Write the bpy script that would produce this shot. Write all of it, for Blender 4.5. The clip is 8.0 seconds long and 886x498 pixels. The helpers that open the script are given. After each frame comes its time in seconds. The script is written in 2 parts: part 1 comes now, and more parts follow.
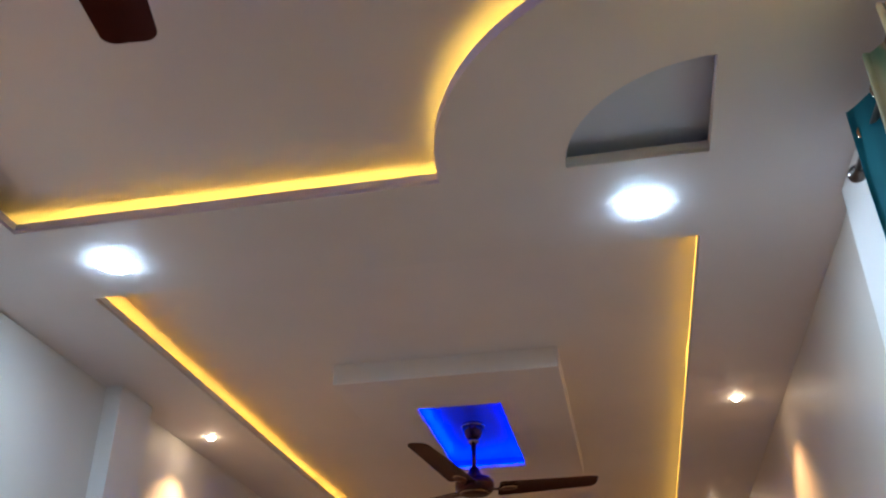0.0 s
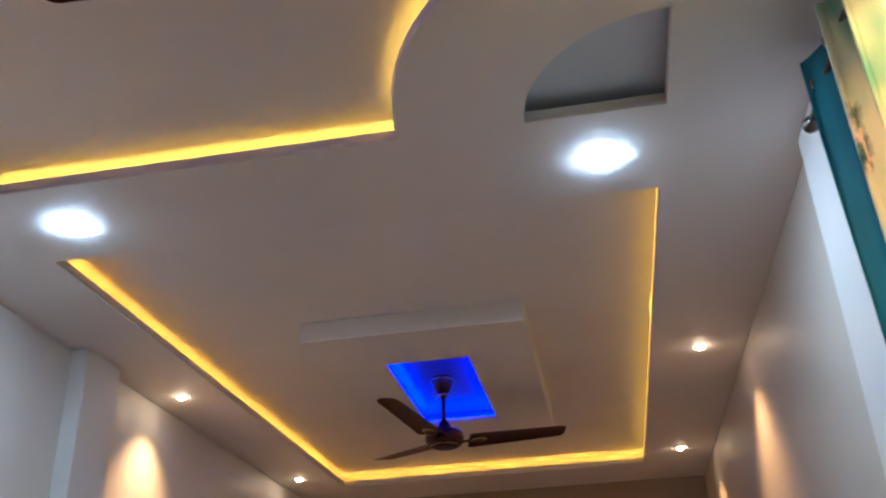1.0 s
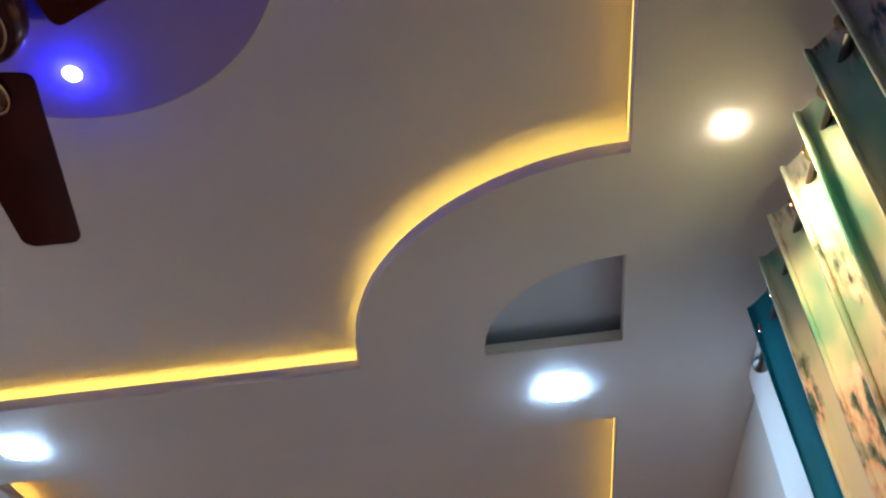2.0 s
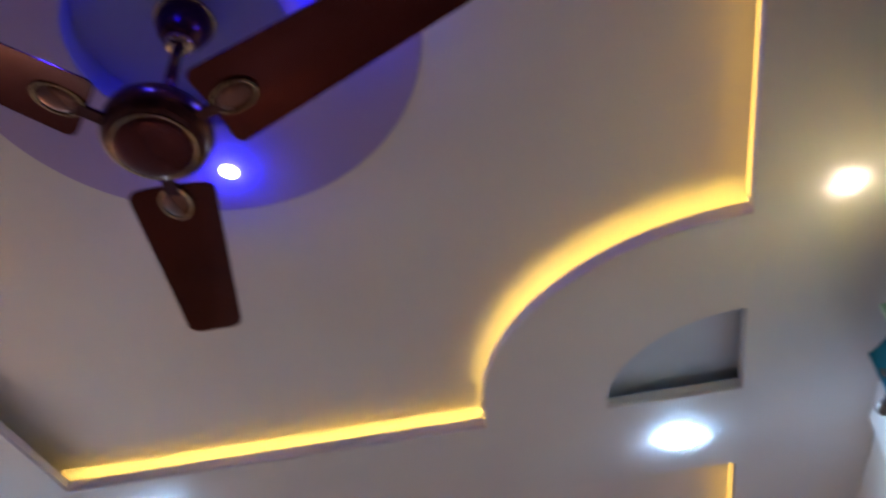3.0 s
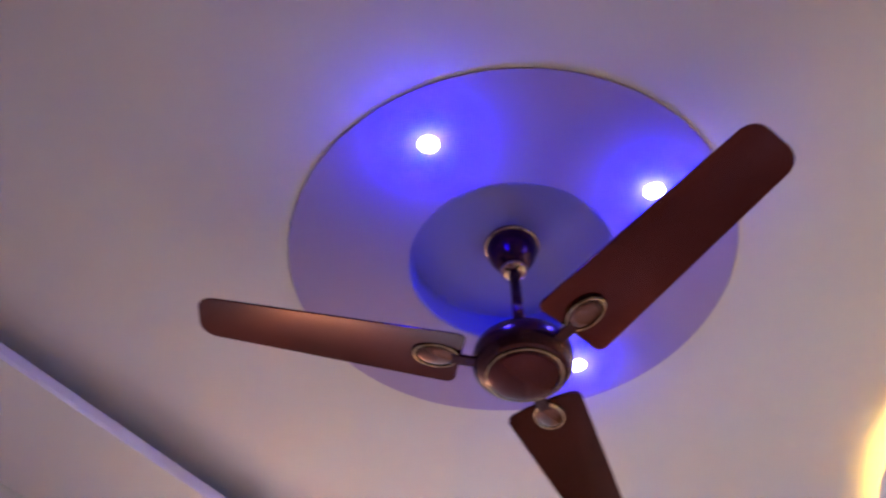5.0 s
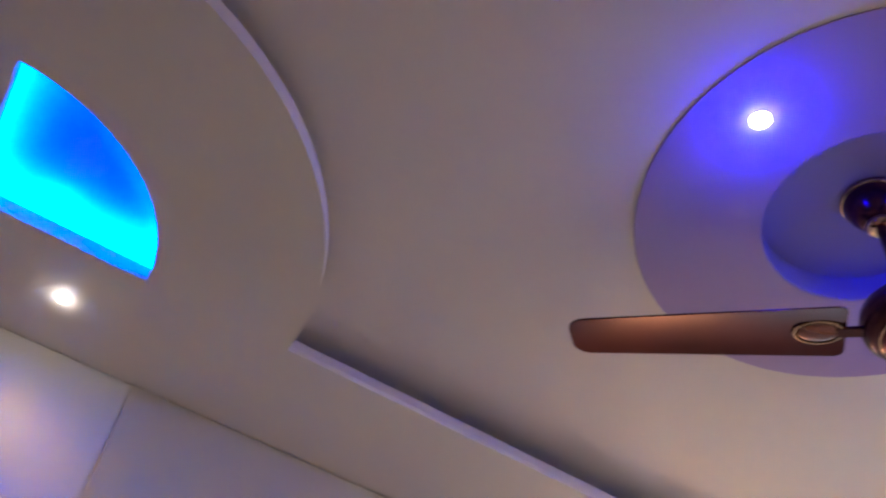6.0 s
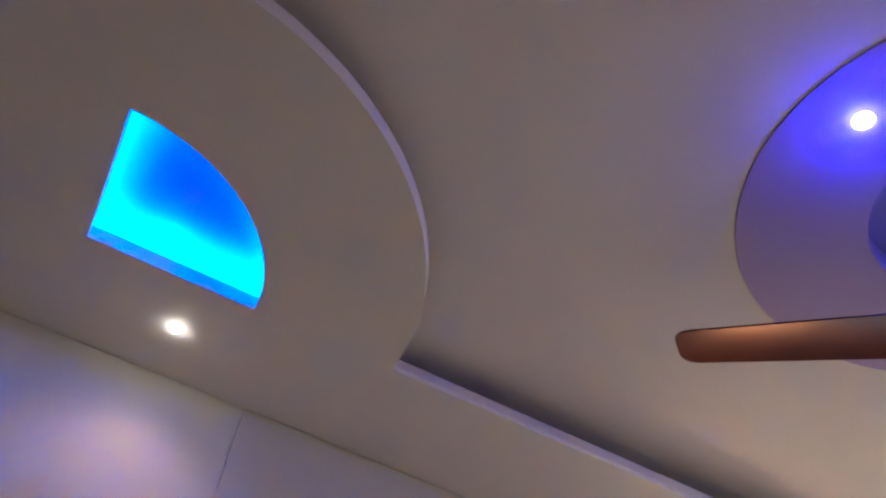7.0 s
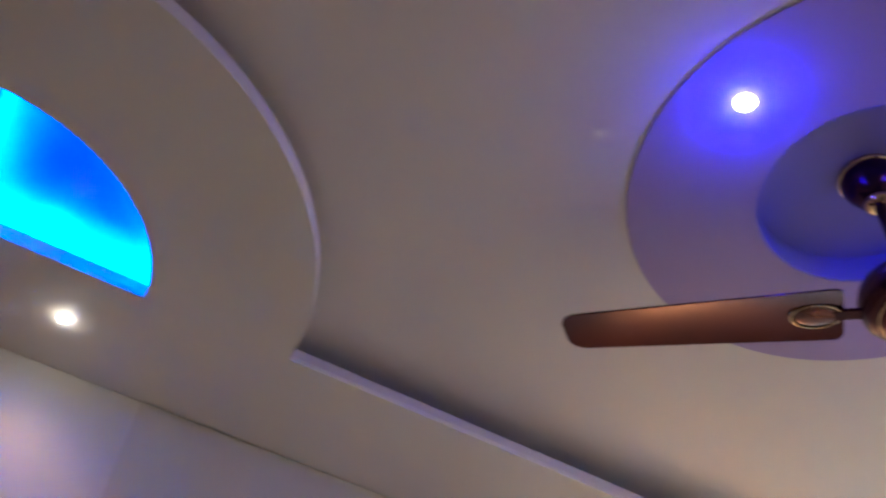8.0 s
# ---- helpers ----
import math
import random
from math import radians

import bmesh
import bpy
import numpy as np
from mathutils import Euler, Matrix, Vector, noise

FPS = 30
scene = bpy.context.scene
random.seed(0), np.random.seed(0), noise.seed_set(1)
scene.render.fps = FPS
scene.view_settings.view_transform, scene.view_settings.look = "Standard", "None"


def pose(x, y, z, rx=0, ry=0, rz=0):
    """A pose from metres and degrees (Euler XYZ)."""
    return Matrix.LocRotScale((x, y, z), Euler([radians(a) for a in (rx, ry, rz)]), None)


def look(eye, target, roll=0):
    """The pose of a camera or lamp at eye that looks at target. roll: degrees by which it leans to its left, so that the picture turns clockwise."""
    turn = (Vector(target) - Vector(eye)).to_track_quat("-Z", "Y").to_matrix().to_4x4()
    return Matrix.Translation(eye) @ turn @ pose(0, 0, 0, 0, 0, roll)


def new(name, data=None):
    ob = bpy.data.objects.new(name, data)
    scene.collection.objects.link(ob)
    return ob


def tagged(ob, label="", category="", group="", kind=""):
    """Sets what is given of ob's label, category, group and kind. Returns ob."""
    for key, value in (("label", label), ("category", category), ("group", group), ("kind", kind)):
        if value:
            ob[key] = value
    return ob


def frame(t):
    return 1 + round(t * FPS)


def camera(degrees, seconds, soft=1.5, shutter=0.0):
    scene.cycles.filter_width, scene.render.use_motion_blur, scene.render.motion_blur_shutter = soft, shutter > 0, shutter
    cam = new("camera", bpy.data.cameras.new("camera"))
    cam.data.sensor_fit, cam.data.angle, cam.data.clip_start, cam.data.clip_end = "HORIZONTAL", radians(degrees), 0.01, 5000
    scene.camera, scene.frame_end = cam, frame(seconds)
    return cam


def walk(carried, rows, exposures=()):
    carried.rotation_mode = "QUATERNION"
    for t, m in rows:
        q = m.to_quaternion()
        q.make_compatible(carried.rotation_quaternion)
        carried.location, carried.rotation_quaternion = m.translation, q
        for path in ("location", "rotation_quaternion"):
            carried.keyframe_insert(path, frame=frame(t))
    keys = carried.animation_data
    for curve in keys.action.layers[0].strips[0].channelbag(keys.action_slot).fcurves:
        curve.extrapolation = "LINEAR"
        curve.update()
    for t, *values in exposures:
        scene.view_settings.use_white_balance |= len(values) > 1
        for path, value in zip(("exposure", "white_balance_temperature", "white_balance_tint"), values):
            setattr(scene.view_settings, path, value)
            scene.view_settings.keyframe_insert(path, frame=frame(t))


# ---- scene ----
cam = camera(52.15, 8.0, soft=2.1, shutter=0.45)
PATH = [
    (0, (0.761, -0.659, 1.292), (0.427, 1.035, 2.300), -0.47),
    (0.5, (0.784, -0.641, 1.287), (0.440, 1.077, 2.252), -1.18),
    (1, (0.801, -0.657, 1.296), (0.511, 1.096, 2.215), -2.37),
    (1.5, (0.815, -0.694, 1.315), (0.635, 0.956, 2.430), -3.15),
    (1.6, (0.803, -0.701, 1.337), (0.643, 0.916, 2.501), -3.57),
    (1.7, (0.796, -0.715, 1.354), (0.663, 0.852, 2.589), -3.95),
    (2.8, (0.700, -0.866, 1.374), (0.527, 0.643, 2.675), -4.43),
    (3, (0.641, -0.915, 1.364), (0.394, 0.556, 2.696), -3.84),
    (3.2, (0.584, -0.957, 1.385), (0.277, 0.468, 2.755), -3.80),
    (3.5, (0.588, -1.019, 1.405), (0.163, 0.285, 2.859), -1.65),
    (4, (0.596, -1.054, 1.428), (0.081, 0.154, 2.936), -0.53),
    (4.2, (0.606, -1.087, 1.424), (0.070, 0.100, 2.942), -0.26),
    (5.3, (0.586, -1.136, 1.398), (-0.284, -0.187, 2.928), 1.77),
    (5.5, (0.591, -1.155, 1.389), (-0.395, -0.319, 2.915), 4.62),
    (6, (0.573, -1.230, 1.408), (-0.628, -0.620, 2.886), 8.54),
    (6.5, (0.577, -1.251, 1.412), (-0.670, -0.713, 2.880), 9.84),
    (7, (0.588, -1.297, 1.412), (-0.699, -0.828, 2.870), 10.66),
    (7.5, (0.597, -1.266, 1.426), (-0.705, -0.847, 2.885), 11.37),
    (8, (0.614, -1.151, 1.430), (-0.628, -0.607, 2.899), 7.93),
]
walk(cam, [(t, look(eye, target, roll)) for t, eye, target, roll in PATH], [(0, 0.58, 5700, 8), (1.0, 0.5, 5600, 8), (1.7, 0.4, 5150, 5), (3.0, 0.66, 5150, 10), (3.5, 0.93, 5150, 19), (4.2, 1.24, 5150, 21), (5.5, 1.92, 5200, 19), (6.2, 1.5, 5400, 6), (8, 1.46, 5400, 0)])

# ---- world ----
world = bpy.data.worlds.new("world")
scene.world = world
world.use_nodes = True
world.node_tree.nodes["Background"].inputs[0].default_value = (0.02, 0.02, 0.025, 1)
world.node_tree.nodes["Background"].inputs[1].default_value = 0.2

# light strengths
E_ARC, E_COVE_EAST = 15.5, 10.0
E_DOWN, E_COVE, E_COVE_B, E_CYAN, E_BLUE_PANEL, E_BLUE_SPOT = 190.0, 35.0, 21.0, 55.0, 45.0, 40.0
P_SPOT, P_BLUE = 44.0, 0.72

# ---- plan: the ceiling, in metres ----
H, LIP, HT = 2.75, 2.786, 2.849          # underside, top of the lip, upper ceiling
XL, XR, YN, YF = -1.0, 1.087, -1.523, 1.426   # tray over the near fan
R_BULGE, R_BULGE_SW, R_NICHE = 0.745, 0.736, 0.387
BXL, BXR, BY0, BY1 = -0.985, 1.080, 1.874, 5.49  # second tray
W_WEST, W_EAST, W_NORTH, W_SOUTH = -1.37, 1.505, 6.0, -3.3
SLAB, SLAB_B = 2.919, 2.825                    # structural ceiling over the fan wells
PZ = 2.757                                     # dropped panel in the second tray
PX0, PX1, PY0, PY1 = -0.42, 0.552, 2.845, 4.45
WX0, WX1, WY0, WY1 = -0.134, 0.258, 3.213, 4.196
LIPT, COVE = 0.045, 0.24


# ---- materials ----
def principled(name, color, rough=0.5, metal=0.0):
    m = bpy.data.materials.new(name)
    m.use_nodes = True
    b = m.node_tree.nodes["Principled BSDF"]
    b.inputs["Base Color"].default_value = (*color, 1)
    b.inputs["Roughness"].default_value = rough
    b.inputs["Metallic"].default_value = metal
    return m, m.node_tree, b


def mottled(name, color, rough, amount=0.08, scale=3.0, fine=90.0, bump=0.08, metal=0.0, stretch=(1, 1, 1)):
    """A paint or solid with two scales of variation and a fine relief."""
    m, nt, b = principled(name, color, rough, metal)
    tc = nt.nodes.new("ShaderNodeTexCoord")
    mp = nt.nodes.new("ShaderNodeMapping")
    mp.inputs["Scale"].default_value = stretch
    nt.links.new(tc.outputs["Object"], mp.inputs[0])
    big, small = nt.nodes.new("ShaderNodeTexNoise"), nt.nodes.new("ShaderNodeTexNoise")
    big.inputs["Scale"].default_value, small.inputs["Scale"].default_value = scale, fine
    big.inputs["Detail"].default_value = 4
    nt.links.new(mp.outputs[0], big.inputs[0])
    nt.links.new(mp.outputs[0], small.inputs[0])
    ramp = nt.nodes.new("ShaderNodeValToRGB")
    ramp.color_ramp.elements[0].position, ramp.color_ramp.elements[1].position = 0.3, 0.7
    ramp.color_ramp.elements[0].color = (*[c * (1 - amount) for c in color], 1)
    ramp.color_ramp.elements[1].color = (*[min(1, c * (1 + amount)) for c in color], 1)
    nt.links.new(big.outputs[0], ramp.inputs[0])
    nt.links.new(ramp.outputs[0], b.inputs["Base Color"])
    bp = nt.nodes.new("ShaderNodeBump")
    bp.inputs["Strength"].default_value, bp.inputs["Distance"].default_value = bump, 0.002
    nt.links.new(small.outputs[0], bp.inputs["Height"])
    nt.links.new(bp.outputs[0], b.inputs["Normal"])
    return m


def glowing(name, color, strength):
    m = bpy.data.materials.new(name)
    m.use_nodes = True
    nt = m.node_tree
    nt.nodes.remove(nt.nodes["Principled BSDF"])
    e = nt.nodes.new("ShaderNodeEmission")
    e.inputs[0].default_value = (*color, 1)
    e.inputs[1].default_value = strength
    nt.links.new(e.outputs[0], nt.nodes["Material Output"].inputs[0])
    return m


PAINT = mottled("ceiling_paint", (0.74, 0.705, 0.70), 0.55, 0.045, 1.4, 140, 0.05)
WALL = mottled("wall_paint", (0.72, 0.685, 0.65), 0.5, 0.04, 1.2, 120, 0.06)
FLOORM = mottled("floor_tile", (0.32, 0.275, 0.245), 0.25, 0.1, 2.0, 60, 0.02)
# lit niche lining: light blue paint deepened to carry the led's saturated glow
LED_TINTED_BLUE = mottled("led_tinted_blue_paint", (0.05, 0.30, 0.54), 0.4, 0.05, 2.0, 120, 0.05)
BEIGE = mottled("beige_wall_paint", (0.63, 0.585, 0.535), 0.5, 0.05, 1.4, 120, 0.06)
GREIGE = mottled("greige_wall_paint", (0.54, 0.475, 0.41), 0.5, 0.05, 1.3, 120, 0.06)
# far well lining: the strip's saturated blue glow is put into this colour
GLOW_BLUE = mottled("glow_blue_paint", (0.035, 0.075, 0.42), 0.4, 0.08, 3.0, 120, 0.05)
# for the two unseen end walls: dark brown dims the bounce onto the ceiling
NORTH = mottled("low_bounce_brown", (0.30, 0.20, 0.13), 0.5, 0.08, 1.2, 120, 0.06)
# medallion: faintly lavender paint, pushed bluer to hold the blue lamps' tint
LAMPLIT_LAVENDER = mottled("lamplit_lavender_paint", (0.38, 0.30, 0.56), 0.55, 0.03, 1.6, 140, 0.05)
LAMPLIT_BLUE_GREY = mottled("lamplit_blue_grey_paint", (0.27, 0.25, 0.66), 0.55, 0.04, 1.6, 140, 0.05)
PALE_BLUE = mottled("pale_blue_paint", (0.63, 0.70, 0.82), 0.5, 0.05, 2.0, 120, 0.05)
WHITE = mottled("white_enamel", (0.8, 0.8, 0.78), 0.35, 0.02, 6, 200, 0.02)
BROWN = mottled("brown_lacquer", (0.064, 0.0145, 0.0135), 0.18, 0.2, 6, 160, 0.012, 0.8)
BROWN.node_tree.nodes["Principled BSDF"].inputs["Specular IOR Level"].default_value = 0.25
DARK = mottled("dark_brown_metal", (0.055, 0.012, 0.016), 0.2, 0.2, 8, 160, 0.02, 0.6)
GLOSS = mottled("polished_maroon", (0.07, 0.014, 0.018), 0.1, 0.15, 8, 160, 0.01, 0.75)
CHROME = mottled("brass_chrome", (0.46, 0.34, 0.22), 0.06, 0.1, 20, 200, 0.01, 1.0)
BRONZE = mottled("polished_bronze", (0.17, 0.09, 0.08), 0.07, 0.15, 12, 180, 0.01, 0.95)
STEEL = mottled("dark_bronze", (0.13, 0.11, 0.10), 0.3, 0.1, 20, 200, 0.02, 1.0)
L_WHITE = glowing("led_white", (0.66, 0.86, 1.0), E_DOWN)
L_WARM = glowing("led_warm", (1.0, 0.72, 0.42), 75)
L_WARM_DIM = glowing("led_warm_dim", (1.0, 0.80, 0.58), 22)
L_YELLOW = glowing("led_yellow", (1.0, 0.58, 0.07), E_COVE)
L_YELLOW_ARC = glowing("led_yellow_arc", (1.0, 0.58, 0.07), E_ARC)
L_YELLOW_B = glowing("led_amber", (1.0, 0.48, 0.045), E_COVE_B)
L_TAPE = glowing("led_tape", (1.0, 0.52, 0.06), 2.0)
L_YELLOW_EAST = glowing("led_amber_bright", (1.0, 0.53, 0.055), E_COVE_EAST)
L_CYAN = glowing("led_cyan", (0.0, 0.2, 1.0), E_CYAN)
L_MODULE = glowing("led_module", (0.35, 0.8, 1.0), 40)
L_BLUE = glowing("led_blue", (0.0, 0.045, 1.0), E_BLUE_PANEL)
L_BLUE_SPOT = glowing("led_blue_spot", (0.3, 0.28, 1.0), E_BLUE_SPOT)


def ramp_of(nt, source, stops):
    r = nt.nodes.new("ShaderNodeValToRGB")
    e = r.color_ramp.elements
    e[0].position, e[0].color = stops[0][0], (*stops[0][1], 1)
    e[1].position, e[1].color = stops[-1][0], (*stops[-1][1], 1)
    for p, c in stops[1:-1]:
        e.new(p).color = (*c, 1)
    nt.links.new(source, r.inputs[0])
    return r.outputs[0]


def cloth_noise(nt, coords, scale, detail, stretch, shift=0.0):
    mp = nt.nodes.new("ShaderNodeMapping")
    mp.inputs["Scale"].default_value = stretch
    mp.inputs["Location"].default_value = (shift, shift, shift)
    nt.links.new(coords, mp.inputs[0])
    n = nt.nodes.new("ShaderNodeTexNoise")
    n.inputs["Scale"].default_value, n.inputs["Detail"].default_value = scale, detail
    nt.links.new(mp.outputs[0], n.inputs[0])
    return n.outputs[0]


def mixed(nt, fac, a, b):
    m = nt.nodes.new("ShaderNodeMixRGB")
    nt.links.new(fac, m.inputs[0])
    nt.links.new(a, m.inputs[1])
    nt.links.new(b, m.inputs[2])
    return m.outputs[0]


def woven(name, color, paint=None):
    """Thin cloth: a weave in relief, some light passing through; paint(nt, coords) gives its print."""
    m, nt, b = principled(name, color, 0.85)
    tc = nt.nodes.new("ShaderNodeTexCoord").outputs["Object"]
    if paint:
        col = paint(nt, tc)
    else:
        f = cloth_noise(nt, tc, 14.0, 4, (1, 1, 0.3))
        col = ramp_of(nt, f, [(0.3, [c * 0.8 for c in color]), (0.7, [c * 1.2 for c in color])])
    nt.links.new(col, b.inputs["Base Color"])
    bp = nt.nodes.new("ShaderNodeBump")
    bp.inputs["Strength"].default_value, bp.inputs["Distance"].default_value = 0.25, 0.002
    nt.links.new(cloth_noise(nt, tc, 260.0, 2, (1, 1, 0.4)), bp.inputs["Height"])
    nt.links.new(bp.outputs[0], b.inputs["Normal"])
    tr = nt.nodes.new("ShaderNodeBsdfTranslucent")
    nt.links.new(col, tr.inputs[0])
    mx = nt.nodes.new("ShaderNodeMixShader")
    mx.inputs[0].default_value = 0.35
    nt.links.new(b.outputs[0], mx.inputs[1])
    nt.links.new(tr.outputs[0], mx.inputs[2])
    nt.links.new(mx.outputs[0], nt.nodes["Material Output"].inputs[0])
    return m


def brush_print(nt, tc):
    wash = ramp_of(nt, cloth_noise(nt, tc, 5.0, 3, (0.5, 1, 0.4)), [
        (0.34, (0.10, 0.40, 0.30)), (0.43, (0.42, 0.60, 0.40)), (0.50, (0.74, 0.76, 0.55)), (0.66, (0.82, 0.80, 0.66))])
    strokes = ramp_of(nt, cloth_noise(nt, tc, 60.0, 4, (0.7, 1, 0.28), 3.0), [
        (0.34, (0.03, 0.09, 0.09)), (0.43, (0.16, 0.26, 0.21)), (0.49, (0.66, 0.47, 0.33)), (0.54, (0.78, 0.64, 0.47)), (0.62, (0.82, 0.79, 0.64))])
    clump = ramp_of(nt, cloth_noise(nt, tc, 6.5, 8, (0.5, 1, 0.5), 11.0), [(0.545, (0, 0, 0)), (0.60, (1, 1, 1))])
    return mixed(nt, clump, wash, strokes)


FLORAL = woven("printed_fabric", (0.7, 0.66, 0.5), brush_print)
TEAL = woven("teal_fabric", (0.012, 0.20, 0.26))


# ---- mesh helpers ----
def part(name, bm, material, parent=None, label="", smooth=False):
    me = bpy.data.meshes.new(name)
    bmesh.ops.recalc_face_normals(bm, faces=bm.faces)
    if smooth:
        for f in bm.faces:
            f.smooth = True
    bm.to_mesh(me)
    bm.free()
    me.materials.append(material)
    ob = new(name, me)
    if parent:
        ob.parent = parent
    if label:
        tagged(ob, label)
    return ob


def empty(name, x, y, z, label, category, group=""):
    ob = new(name)
    ob.location = (x, y, z)
    return tagged(ob, label, category, group)


def ring_prism(bm, inner, outer, z0, z1, closed=True):
    """A band between two outlines with equal counts, from z0 to z1."""
    n = len(inner)
    v = [[bm.verts.new((p[0], p[1], z)) for p in pts] for pts, z in ((inner, z0), (outer, z0), (outer, z1), (inner, z1))]
    for i in range(n if closed else n - 1):
        j = (i + 1) % n
        for a in range(4):
            b = (a + 1) % 4
            bm.faces.new((v[a][i], v[a][j], v[b][j], v[b][i]))
    if not closed:
        bm.faces.new([v[a][0] for a in range(4)])
        bm.faces.new([v[a][-1] for a in range(4)])


def box(bm, x0, x1, y0, y1, z0, z1):
    m = Matrix.LocRotScale(((x0 + x1) / 2, (y0 + y1) / 2, (z0 + z1) / 2), None, (x1 - x0, y1 - y0, z1 - z0))
    return bmesh.ops.create_cube(bm, size=1, matrix=m)["verts"]


def lathe(bm, profile, n=40, at=(0, 0, 0)):
    """A turned solid from (radius, z) pairs."""
    rings = []
    for r, z in profile:
        rings.append([bm.verts.new((at[0] + max(r, 1e-4) * math.cos(2 * math.pi * k / n), at[1] + max(r, 1e-4) * math.sin(2 * math.pi * k / n), at[2] + z)) for k in range(n)])
    for a, b in zip(rings, rings[1:]):
        for k in range(n):
            bm.faces.new((a[k], a[(k + 1) % n], b[(k + 1) % n], b[k]))
    for r in (rings[0], rings[-1]):
        bm.faces.new(r)


def sheet(bm, outlines, z0, z1):
    """A flat board with holes: the first outline is its rim."""
    cu = bpy.data.curves.new("board", "CURVE")
    cu.dimensions, cu.fill_mode = "2D", "BOTH"
    cu.extrude = (z1 - z0) / 2
    for pts in outlines:
        sp = cu.splines.new("POLY")
        sp.points.add(len(pts) - 1)
        for q, p in zip(sp.points, pts):
            q.co = (p[0], p[1], 0, 1)
        sp.use_cyclic_u = True
    ob = new("board", cu)
    dg = bpy.context.evaluated_depsgraph_get()
    me = bpy.data.meshes.new_from_object(ob.evaluated_get(dg))
    me.transform(Matrix.Translation((0, 0, (z0 + z1) / 2)))
    bm.from_mesh(me)
    bpy.data.objects.remove(ob)
    bpy.data.meshes.remove(me)
    bpy.data.curves.remove(cu)


ARC = 32


def tray_outline(off):
    """The tray over the near fan: a rectangle bitten by quarter discs in two corners, grown by off."""
    rr = R_BULGE - off
    e = math.asin(off / rr)
    pts = [(XR + off, YN - off)]
    for a in np.linspace(-math.pi / 2 + e, -math.pi - e, ARC):
        pts.append((XR + rr * math.cos(a), YF + rr * math.sin(a)))
    pts.append((XL - off, YF + off))
    rr = R_BULGE_SW - off
    e = math.asin(off / rr)
    for a in np.linspace(math.pi / 2 + e, -e, ARC):
        pts.append((XL + rr * math.cos(a), YN + rr * math.sin(a)))
    return pts


def niche_outline(off, turned=False, arc_off=None):
    """A quarter-disc niche in the bulge, grown by off (its round side by arc_off); turned: the one in the opposite corner."""
    rr = R_NICHE + (off if arc_off is None else arc_off)
    e = math.asin(off / rr)
    pts = [(off, off)] + [(rr * math.cos(a), rr * math.sin(a)) for a in np.linspace(math.pi - e, 1.5 * math.pi + e, ARC)]
    return [(XL - x, YN - y) for x, y in pts] if turned else [(XR + x, YF + y) for x, y in pts]


def rect_outline(x0, x1, y0, y1, off=0.0):
    return [(x1 + off, y0 - off), (x1 + off, y1 + off), (x0 - off, y1 + off), (x0 - off, y0 - off)]


def circle(r):
    return [(r * math.cos(t), r * math.sin(t)) for t in np.linspace(0, 2 * math.pi, 96, endpoint=False)]


# ---- structure ----
room = rect_outline(W_WEST - 0.1, W_EAST + 0.1, W_SOUTH, W_NORTH)
bm = bmesh.new()
sheet(bm, [room, tray_outline(0), niche_outline(0), niche_outline(0, True), rect_outline(BXL, BXR, BY0, BY1)], H, H + 0.012)
for line in (tray_outline, niche_outline, lambda o: niche_outline(o, True)):
    ring_prism(bm, line(0), line(LIPT if line is tray_outline else 0.014), H + 0.012, LIP)
ring_prism(bm, tray_outline(COVE), tray_outline(COVE + 0.012), H + 0.012, HT)
ring_prism(bm, rect_outline(BXL, BXR, BY0, BY1, 0.0), rect_outline(BXL, BXR, BY0, BY1, 0.03), H + 0.012, LIP)
ring_prism(bm, rect_outline(BXL, BXR, BY0, BY1, 0.12), rect_outline(BXL, BXR, BY0, BY1, 0.132), H + 0.012, HT)
tagged(part("ceiling_drop", bm, PAINT), "white painted gypsum drop ceiling with curved tray", "ceiling", kind="structure")
bm = bmesh.new()
sheet(bm, [room, circle(0.22)], HT, HT + 0.012)
ring_prism(bm, circle(0.22), circle(0.232), HT + 0.012, SLAB)
sheet(bm, [room], SLAB, SLAB + 0.02)
tagged(part("ceiling_tray", bm, PAINT), "white painted upper ceiling board inside trays", "ceiling", kind="structure")

bm = bmesh.new()
box(bm, W_WEST - 0.12, W_WEST, W_SOUTH, W_NORTH, 0, H - 0.002)
box(bm, W_WEST, W_WEST + 0.08, 2.64, 2.91, 0, H - 0.002)
tagged(part("wall_west", bm, WALL), "off-white painted wall with a shallow pillar", "wall", kind="structure")
bm = bmesh.new()
box(bm, W_WEST, W_WEST + 0.005, -1.03, 2.639, 0, H - 0.003)
tagged(part("wall_panel_west", bm, BEIGE), "beige-grey painted skim panel on the wall", "wall", kind="structure")
bm = bmesh.new()
box(bm, W_EAST, W_EAST + 0.12, W_SOUTH, W_NORTH, 0, H - 0.002)
tagged(part("wall_east", bm, GREIGE), "warm off-white painted wall washed by warm spots", "wall", kind="structure")
bm = bmesh.new()
box(bm, W_EAST - 0.035, W_EAST, W_SOUTH, 1.70, 0, H - 0.003)
tagged(part("pilaster_east", bm, WALL), "white painted wall projection behind the curtains", "wall", kind="structure")
bm = bmesh.new()
box(bm, W_WEST - 0.12, W_EAST + 0.12, W_NORTH, W_NORTH + 0.12, 0, H + 0.2)
tagged(part("wall_north", bm, NORTH), "unseen end wall, dark brown to lower bounced light", "wall", kind="structure")
bm = bmesh.new()
box(bm, W_WEST - 0.12, W_EAST + 0.12, W_SOUTH - 0.12, W_SOUTH, 0, H + 0.2)
tagged(part("wall_south", bm, NORTH), "unseen wall behind the viewer, dark brown to lower bounced light", "wall", kind="structure")
bm = bmesh.new()
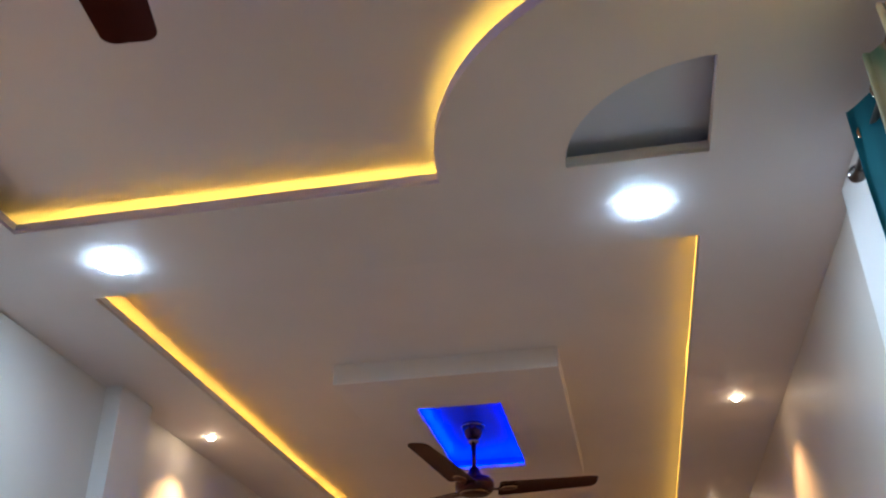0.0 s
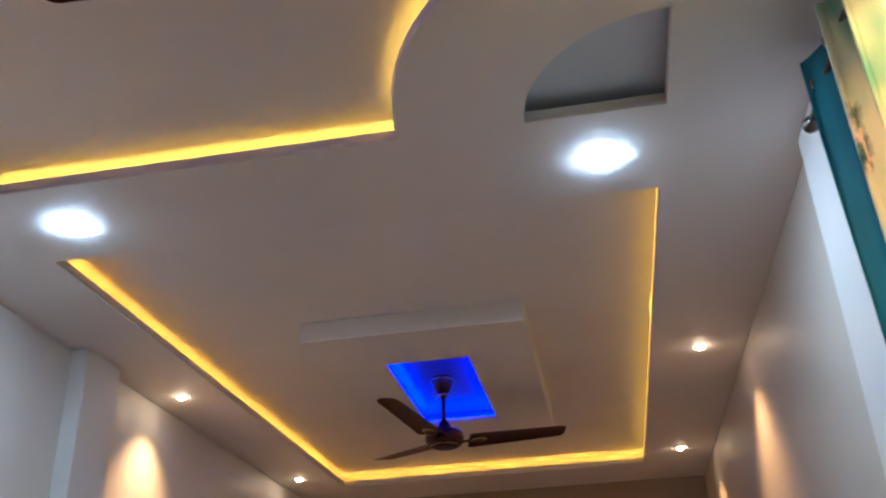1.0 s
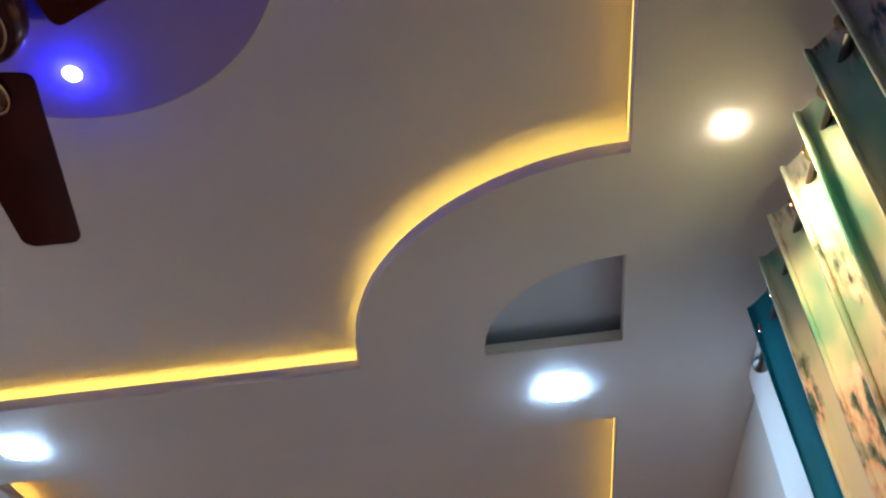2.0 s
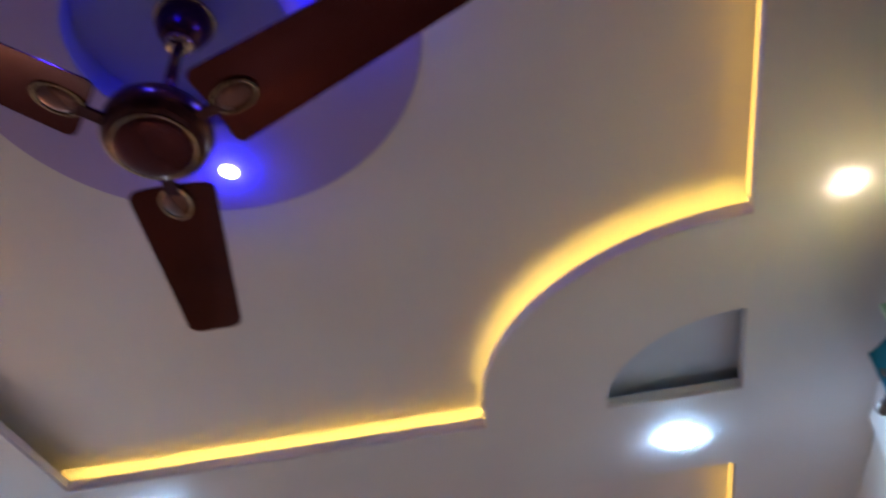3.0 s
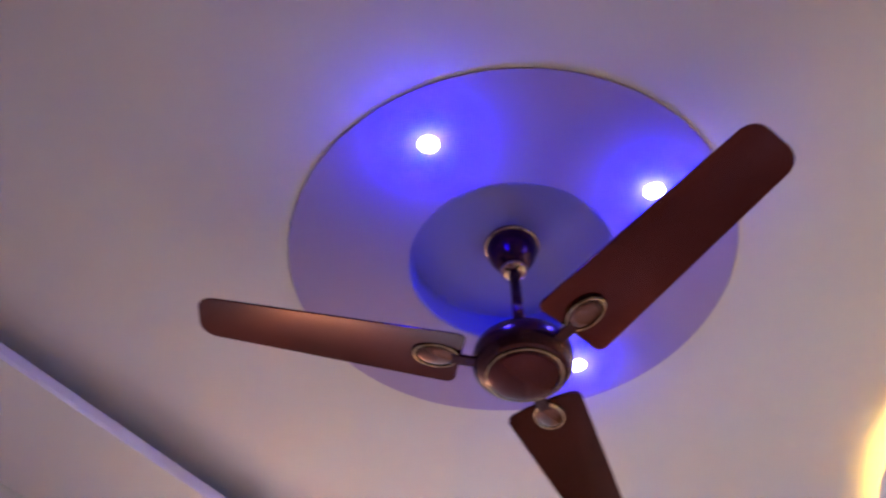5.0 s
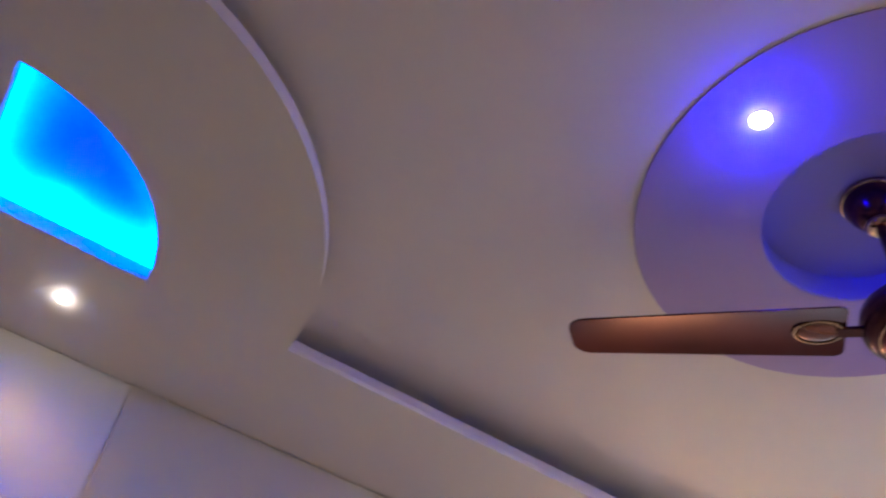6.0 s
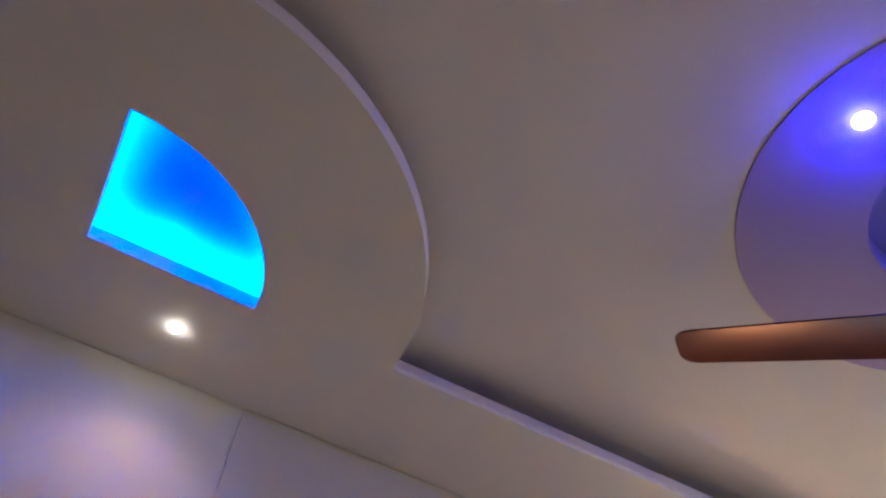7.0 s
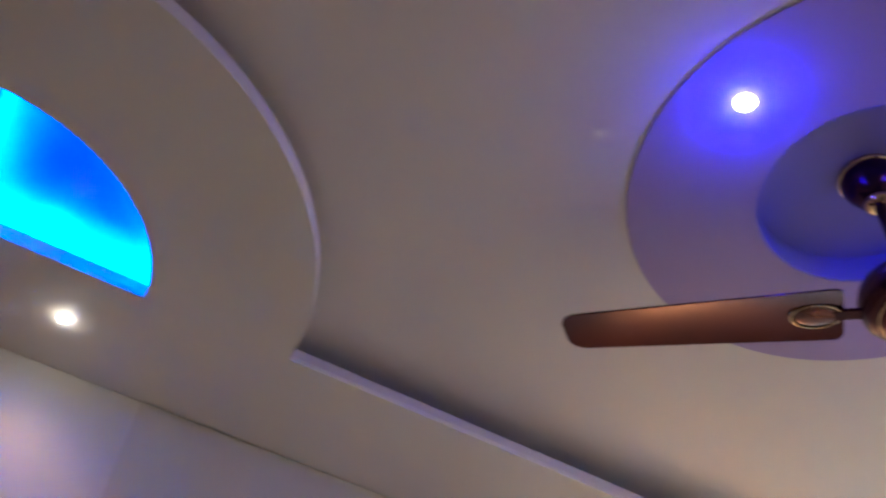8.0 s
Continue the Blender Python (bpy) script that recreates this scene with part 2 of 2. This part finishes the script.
box(bm, W_WEST - 0.12, W_EAST + 0.12, W_SOUTH - 0.12, W_NORTH + 0.12, -0.1, 0)
tagged(part("floor", bm, FLOORM), "pale polished stone tile floor", "floor", kind="structure")


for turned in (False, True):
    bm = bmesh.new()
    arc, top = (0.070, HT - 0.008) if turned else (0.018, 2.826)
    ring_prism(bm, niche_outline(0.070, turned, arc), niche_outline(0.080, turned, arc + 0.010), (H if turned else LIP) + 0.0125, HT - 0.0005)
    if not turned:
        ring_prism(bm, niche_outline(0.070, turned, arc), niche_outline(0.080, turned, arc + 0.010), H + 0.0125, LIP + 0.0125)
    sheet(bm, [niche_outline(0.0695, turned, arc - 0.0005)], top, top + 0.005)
    tagged(part("niche_lining", bm, LED_TINTED_BLUE if turned else PALE_BLUE), "blue painted lining of a quarter-round niche, deepened to carry its led glow" if turned else "pale blue painted lining of an unlit quarter-round niche", "niche", kind="structure")
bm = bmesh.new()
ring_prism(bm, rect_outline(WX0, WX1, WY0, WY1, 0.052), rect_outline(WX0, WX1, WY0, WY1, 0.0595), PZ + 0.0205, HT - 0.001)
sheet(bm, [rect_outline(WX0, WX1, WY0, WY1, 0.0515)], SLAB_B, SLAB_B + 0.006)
tagged(part("well_lining", bm, GLOW_BLUE), "light well lining with the blue led glow put into its colour", "niche", kind="structure")

# ---- cove lights ----
def cove_strip(inner, outer, material, label, group, z=H + 0.0125):
    bm = bmesh.new()
    ring_prism(bm, inner, outer, z, z + 0.004, closed=False)
    return tagged(part("led_strip", bm, material), label, "led strip", group)


WARM_LABEL = "glowing yellow led strip hidden in the ceiling cove"
a, b = tray_outline(0.0455), tray_outline(0.0505)
cove_strip(a[:2], b[:2], L_YELLOW_EAST, WARM_LABEL, "cove strips")
cove_strip(a[ARC:ARC + 2], b[ARC:ARC + 2], L_YELLOW, WARM_LABEL, "cove strips")
a, b = tray_outline(0.064), tray_outline(0.074)
cove_strip(a[1:ARC + 1], b[1:ARC + 1], L_YELLOW_ARC, "glowing yellow led strip curving round the ceiling bulge", "cove strips")
a, b = rect_outline(BXL, BXR, BY0, BY1, 0.0315), rect_outline(BXL, BXR, BY0, BY1, 0.038)
for i in range(3):
    cove_strip(a[i:i + 2], b[i:i + 2], L_YELLOW_B if i else L_YELLOW_EAST, "glowing amber led strip along the far tray", "far tray strips")


def led_tape(x0, y0, y1, tall, bump_y):
    """A loose led tape standing on the lip along an east edge, bulging at bump_y."""
    bm = bmesh.new()
    rail = [[], []]
    for k in range(61):
        y = y0 + (y1 - y0) * k / 60
        x = x0 + 0.003 + 0.002 * noise.noise((y * 2.3, 1.1, 0)) - 0.006 * math.exp(-((y - bump_y) / 0.12) ** 2)
        rail[0].append((x, y)), rail[1].append((x + 0.002, y))
    ring_prism(bm, rail[0], rail[1], LIP + 0.001, LIP + 0.001 + tall, closed=False)
    return tagged(part("led_tape", bm, L_TAPE), "loose wavy amber led tape standing on the cove lip", "led strip", "lip tapes")


led_tape(BXR, BY0 + 0.01, BY1 - 0.01, 0.026, 2.95)
led_tape(XR, YN + 0.01, YF - R_BULGE - 0.004, 0.025, -0.4)
a, b = niche_outline(0.030, True), niche_outline(0.042, True)
cove_strip(a + a[:1], b + b[:1], L_CYAN, "glowing blue led strip inside the quarter-round niche", "niche strips", LIP - 0.014)

bm = bmesh.new()
box(bm, XL - 0.067, XL - 0.060, YN + 0.12, YN + 0.18, LIP - 0.016, LIP - 0.010)
bmesh.ops.bevel(bm, geom=bm.edges[:], offset=0.002, segments=2, affect="EDGES")
tagged(part("led_module", bm, L_MODULE), "small bright cyan-white led module hidden in the niche", "led module")

# ---- medallion round the near fan ----
MED_Z = HT - 0.003
# ring and well carry the blue lamp tint in their base colours
medallion = empty("ceiling_medallion", 0, 0, 0, "round two-step gypsum medallion with blue lamp tint in its paint", "ceiling medallion")
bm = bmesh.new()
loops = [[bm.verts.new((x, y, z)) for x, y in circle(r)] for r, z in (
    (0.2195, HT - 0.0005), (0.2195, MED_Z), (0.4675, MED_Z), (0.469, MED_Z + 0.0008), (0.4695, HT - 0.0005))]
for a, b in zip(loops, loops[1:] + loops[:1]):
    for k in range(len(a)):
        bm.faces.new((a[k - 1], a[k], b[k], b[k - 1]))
part("outer_ring", bm, LAMPLIT_LAVENDER, medallion, "faintly lavender ring with blue lamp tint in its paint")
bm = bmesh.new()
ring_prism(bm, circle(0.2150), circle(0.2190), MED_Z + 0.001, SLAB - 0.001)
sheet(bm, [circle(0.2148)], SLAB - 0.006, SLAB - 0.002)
part("inner_well", bm, LAMPLIT_BLUE_GREY, medallion, "inner well with a darker blue lamp tint in its paint")


def lamp_point(name, kind, at, energy, color, radius, aim=None, angle=60, blend=0.6):
    li = bpy.data.lights.new(name, kind)
    li.energy, li.color, li.shadow_soft_size = energy, color, radius
    if kind == "SPOT":
        li.spot_size, li.spot_blend = radians(angle), blend
    ob = new(name, li)
    ob.matrix_world = look(at, aim or (at[0], at[1] + 1e-4, at[2] - 1))
    return ob


def downlight(name, x, y, z, r, glow, label, group, frame_label, dome=1.0):
    top = empty(name, x, y, z, label, "downlight", group)
    bm = bmesh.new()
    lathe(bm, [(r + 0.006, 0.0), (r + 0.006, -0.0010), (r + 0.003, -0.0018), (r, -0.0015), (r, 0.0)])
    part("trim_ring", bm, WHITE, top, frame_label, True)
    bm = bmesh.new()
    lathe(bm, [(r + 0.0040, -0.0005), (r + 0.0045, -0.0030), (r * 0.98, -0.0055 * dome), (r * 0.85, -0.010 * dome), (r * 0.5, -0.0135 * dome), (0.001, -0.0145 * dome)])
    part("lens", bm, glow, top)
    return top


for x in (0.907, -0.788):
    downlight("downlight", x, 1.652, H, 0.063, L_WHITE, "large round cool-white led downlight, lit", "white downlights", "white plastic trim", 0.75)
for x, y, strength in ((1.301, 3.357, 0.9), (-1.204, 3.357, 0.9), (1.301, 5.176, 0.85), (-1.204, 5.176, 0.85), (1.291, 0.637, 1.0), (-1.21, 0.66, 1.6), (-1.173, -1.27, 0.028)):
    downlight("spotlight", x, y, H, 0.009 if strength < 0.2 else 0.018, L_WARM_DIM if strength < 0.2 else L_WARM, "small round warm-white recessed spotlight, lit", "warm spotlights", "white metal trim")
    lamp_point("spot_lamp", "SPOT", (x, y, H - 0.018), P_SPOT * strength, (1.0, 0.53, 0.21), 0.02, None, {1.0: 130, 1.6: 96, 0.028: 140}.get(strength, 96), 1.0 if strength < 0.2 else 0.8)
for x, y, strength in ((0.034, -0.353, 1.25), (0.335, -0.010, 0.8), (-0.036, 0.345, 0.6)):
    downlight("blue_spotlight", x, y, MED_Z, 0.0145, L_BLUE_SPOT, "tiny round blue led spotlight in the medallion", "blue spotlights", "white plastic trim")
    # unseen point lamp added below each spot; its wash stands in for glare
    lamp_point("blue_halo_lamp", "POINT", (x, y, MED_Z - 0.04), P_BLUE * strength, (0.012, 0.004, 1.0), 0.012)

# ---- dropped panel in the far tray, with its blue light well ----
bm = bmesh.new()
ring_prism(bm, rect_outline(WX0, WX1, WY0, WY1), rect_outline(PX0, PX1, PY0, PY1), PZ, PZ + 0.02)
ring_prism(bm, rect_outline(WX0, WX1, WY0, WY1, 0.06), rect_outline(PX0, PX1, PY0, PY1), PZ + 0.02, HT - 0.0005)
tagged(part("ceiling_panel", bm, PAINT), "rectangular white dropped ceiling panel with a light well", "ceiling panel")
bm = bmesh.new()
ring_prism(bm, rect_outline(WX0, WX1, WY0, WY1, 0.012), rect_outline(WX0, WX1, WY0, WY1, 0.024), PZ + 0.0205, PZ + 0.024)
tagged(part("led_strip", bm, L_BLUE), "glowing blue led strip inside the ceiling panel well", "led strip")


# ---- ceiling fans ----
def blade_mesh(bm, r0, r1, w0, w1, pitch):
    """A cambered blade along +x with rounded corners at root and tip."""
    nu, nv, c0, c1 = 26, 9, 0.018, 0.032
    tan = math.tan(radians(pitch))

    def half(x):
        w = (w0 + (w1 - w0) * (x - r0) / (r1 - r0)) / 2
        for edge, c in ((x - r0, c0), (r1 - x, c1)):
            if edge < c:
                w -= c - math.sqrt(max(0.0, c * c - (c - edge) ** 2))
        return w

    sides = []
    for dz in (-0.002, 0.002):
        grid = []
        for i in range(nu + 1):
            u = 0.5 - 0.5 * math.cos(math.pi * i / nu)
            x = r0 + (r1 - r0) * u
            h = half(x)
            row = []
            for k in range(nv + 1):
                y = h * (2 * k / nv - 1)
                q = y / (w0 / 2)
                row.append(bm.verts.new((x, y, y * tan + 0.007 * (1 - q * q) - 0.003 + dz)))
            grid.append(row)
        for a, b in zip(grid, grid[1:]):
            for k in range(nv):
                bm.faces.new((a[k], b[k], b[k + 1], a[k + 1]))
        sides.append(grid)
    lo, hi = sides
    rim = [(i, 0) for i in range(nu + 1)] + [(nu, k) for k in range(1, nv + 1)] + [(i, nv) for i in range(nu - 1, -1, -1)] + [(0, k) for k in range(nv - 1, 0, -1)]
    low, high = ([bm.verts.new(g[i][k].co) for i, k in rim] for g in (lo, hi))
    for j in range(len(rim)):
        bm.faces.new((low[j - 1], low[j], high[j], high[j - 1]))


def ceiling_fan(x, y, z_ceiling, z_hub, turn, label):
    fan = empty("ceiling_fan", x, y, z_ceiling, label, "ceiling fan", "ceiling fans")
    h = z_hub - z_ceiling
    bm = bmesh.new()
    lathe(bm, [(0.050, 0), (0.056, -0.010), (0.056, -0.024), (0.050, -0.045), (0.039, -0.066), (0.027, -0.080)])
    canopy = part("canopy", bm, DARK, fan, "dark brown bell canopy", True)
    bm = bmesh.new()
    lathe(bm, [(0.054, -0.006), (0.0595, -0.008), (0.061, -0.013), (0.0595, -0.018), (0.0555, -0.019)])
    part("canopy_ring", bm, CHROME, canopy, "brass-chrome ring", True)
    bm = bmesh.new()
    lathe(bm, [(0.026, -0.083), (0.029, -0.087), (0.027, -0.096), (0.018, -0.103), (0.013, -0.104)])
    part("canopy_collar", bm, CHROME, canopy, "brass-chrome collar", True)
    bm = bmesh.new()
    lathe(bm, [(0.0115, -0.09), (0.0115, h + 0.10)])
    part("downrod", bm, DARK, fan, "", True)
    bm = bmesh.new()
    lathe(bm, [(0.015, h + 0.130), (0.024, h + 0.122), (0.033, h + 0.098), (0.046, h + 0.084), (0.076, h + 0.074), (0.092, h + 0.060), (0.097, h + 0.040), (0.094, h + 0.020), (0.085, h + 0.008), (0.080, h + 0.004), (0.02, h + 0.002)], 56)
    part("motor_housing", bm, DARK, fan, "dark brown motor housing", True)
    bm = bmesh.new()
    lathe(bm, [(0.0690, h + 0.005), (0.0722, h + 0.0035), (0.0735, h + 0.0008), (0.0728, h - 0.0018), (0.0710, h - 0.0028), (0.0697, h - 0.002)], 56)
    part("trim_ring", bm, CHROME, fan, "brass-chrome trim ring", True)
    bm = bmesh.new()
    lathe(bm, [(0.0698, h + 0.002), (0.0692, h - 0.003), (0.060, h - 0.0065), (0.045, h - 0.009), (0.025, h - 0.0105), (0.001, h - 0.011)], 56)
    part("motor_cap", bm, GLOSS, fan, "polished dark maroon cap", True)
    for k in range(3):
        m = Matrix.Translation((0, 0, h + 0.018)) @ Matrix.Rotation(radians(turn + 120 * k), 4, "Z") @ Matrix.Rotation(radians(-5.0), 4, "Y")
        bm = bmesh.new()
        blade_mesh(bm, 0.120, 0.609, 0.154, 0.110, -9)
        bl = part("blade", bm, BROWN, fan, "glossy mahogany-brown blade", True)
        bl.matrix_basis = m
        bm = bmesh.new()
        box(bm, 0.07, 0.150, -0.013, 0.013, -0.0065, 0.0005)
        bmesh.ops.bevel(bm, geom=bm.edges[:], offset=0.002, segments=2, affect="EDGES")
        part("blade_arm", bm, DARK, bl)
        bm = bmesh.new()
        lathe(bm, [(0.0335, 0.003), (0.0335, -0.002), (0.0328, -0.0055), (0.0316, -0.0075), (0.0300, -0.0082), (0.0286, -0.0074), (0.0280, -0.005), (0.0280, 0.0)], 36)
        bmesh.ops.scale(bm, vec=(1.35, 0.92, 1), verts=bm.verts)
        bmesh.ops.translate(bm, vec=(0.166, 0, 0.002), verts=bm.verts)
        part("blade_badge_ring", bm, CHROME, bl, "oval brass-chrome ring", True)
        bm = bmesh.new()
        lathe(bm, [(0.0282, -0.001), (0.0278, -0.0050), (0.0235, -0.0082), (0.015, -0.0108), (0.006, -0.0118), (0.001, -0.012)], 32)
        bmesh.ops.scale(bm, vec=(1.35, 0.92, 1), verts=bm.verts)
        bmesh.ops.translate(bm, vec=(0.166, 0, 0.002), verts=bm.verts)
        part("blade_badge", bm, BRONZE, bl, "polished bronze domed badge", True)
    return fan


ceiling_fan(0.004, 0.0, SLAB, 2.537, 103.3, "dark brown three-blade ceiling fan with brass-chrome trim, at rest")
ceiling_fan(0.056, 3.66, SLAB_B, 2.475, 15.0, "dark brown three-blade ceiling fan under the blue light well")


# ---- curtains on the east wall ----
def curtain(name, y0, y1, folds, x, amp, z0, z1, material, label):
    bm = bmesh.new()
    n = folds * 14
    cols = []
    for i in range(n + 1):
        u = i / n
        y = y0 + (y1 - y0) * u
        ph = u * folds * 2 * math.pi
        col = []
        for k in range(13):
            w = k / 12
            z = z1 + (z0 - z1) * w
            a = amp * (1 - 0.25 * w) * (1 + 0.25 * noise.noise((y * 3, z * 0.8, 1.7)))
            col.append(bm.verts.new((x + a * math.sin(ph) + 0.012 * noise.noise((y * 5, z, 4)), y + 0.02 * math.sin(2 * ph) + 0.01 * noise.noise((y * 4, z * 1.3, 9)), z)))
        cols.append(col)
    for a, b in zip(cols, cols[1:]):
        for k in range(12):
            bm.faces.new((a[k], b[k], b[k + 1], a[k + 1]))
    ob = part(name, bm, material, None, "", True)
    so = ob.modifiers.new("thick", "SOLIDIFY")
    so.thickness = 0.003
    return tagged(ob, label, "curtain", "curtains")


ROD_X, ROD_Z = 1.436, 2.626
curtain("curtain", 1.12, 1.30, 1, ROD_X, 0.032, 0.06, 2.70, TEAL, "plain teal fabric curtain hanging in folds from a rod")
curtain("curtain", -1.6, 1.09, 17, ROD_X, 0.040, 0.06, 2.70, FLORAL, "cream and green flower-printed curtain hanging in folds")
rod = empty("curtain_rod", ROD_X, 1.36, ROD_Z, "thin steel curtain rod on wall brackets", "curtain rod")
bm = bmesh.new()
bmesh.ops.create_cone(bm, segments=20, radius1=0.0095, radius2=0.0095, depth=3.1, cap_ends=True, matrix=Matrix.Translation((0, -1.5, 0)) @ Matrix.Rotation(math.pi / 2, 4, "X"))
part("pole", bm, STEEL, rod, "", True)
bm = bmesh.new()
lathe(bm, [(0.001, 0.0), (0.018, 0.004), (0.024, 0.018), (0.020, 0.034), (0.012, 0.044), (0.012, 0.05)], 24)
bmesh.ops.rotate(bm, matrix=Matrix.Rotation(math.pi / 2, 3, "X"), verts=bm.verts)
bmesh.ops.translate(bm, vec=(0, 0.09, 0), verts=bm.verts)
part("finial", bm, STEEL, rod, "", True)
for y in (-0.01, -2.9):
    bm = bmesh.new()
    box(bm, 0.0, W_EAST - 0.035 - ROD_X, y - 0.008, y + 0.008, -0.022, -0.012)
    box(bm, W_EAST - 0.042 - ROD_X, W_EAST - 0.035 - ROD_X, y - 0.02, y + 0.02, -0.06, 0.03)
    part("bracket", bm, STEEL, rod)
for k in range(18):
    y = 1.25 - 0.158 * k
    bm = bmesh.new()
    lathe(bm, [(0.020, -0.003), (0.030, -0.004), (0.033, 0.0), (0.030, 0.004), (0.020, 0.003), (0.0195, 0.0), (0.020, -0.003)], 24)
    bmesh.ops.rotate(bm, matrix=Matrix.Rotation(math.pi / 2, 3, "X"), verts=bm.verts)
    ring = part("eyelet_ring", bm, CHROME, rod, "", True)
    ring.location = (0, y - 1.36, 0)
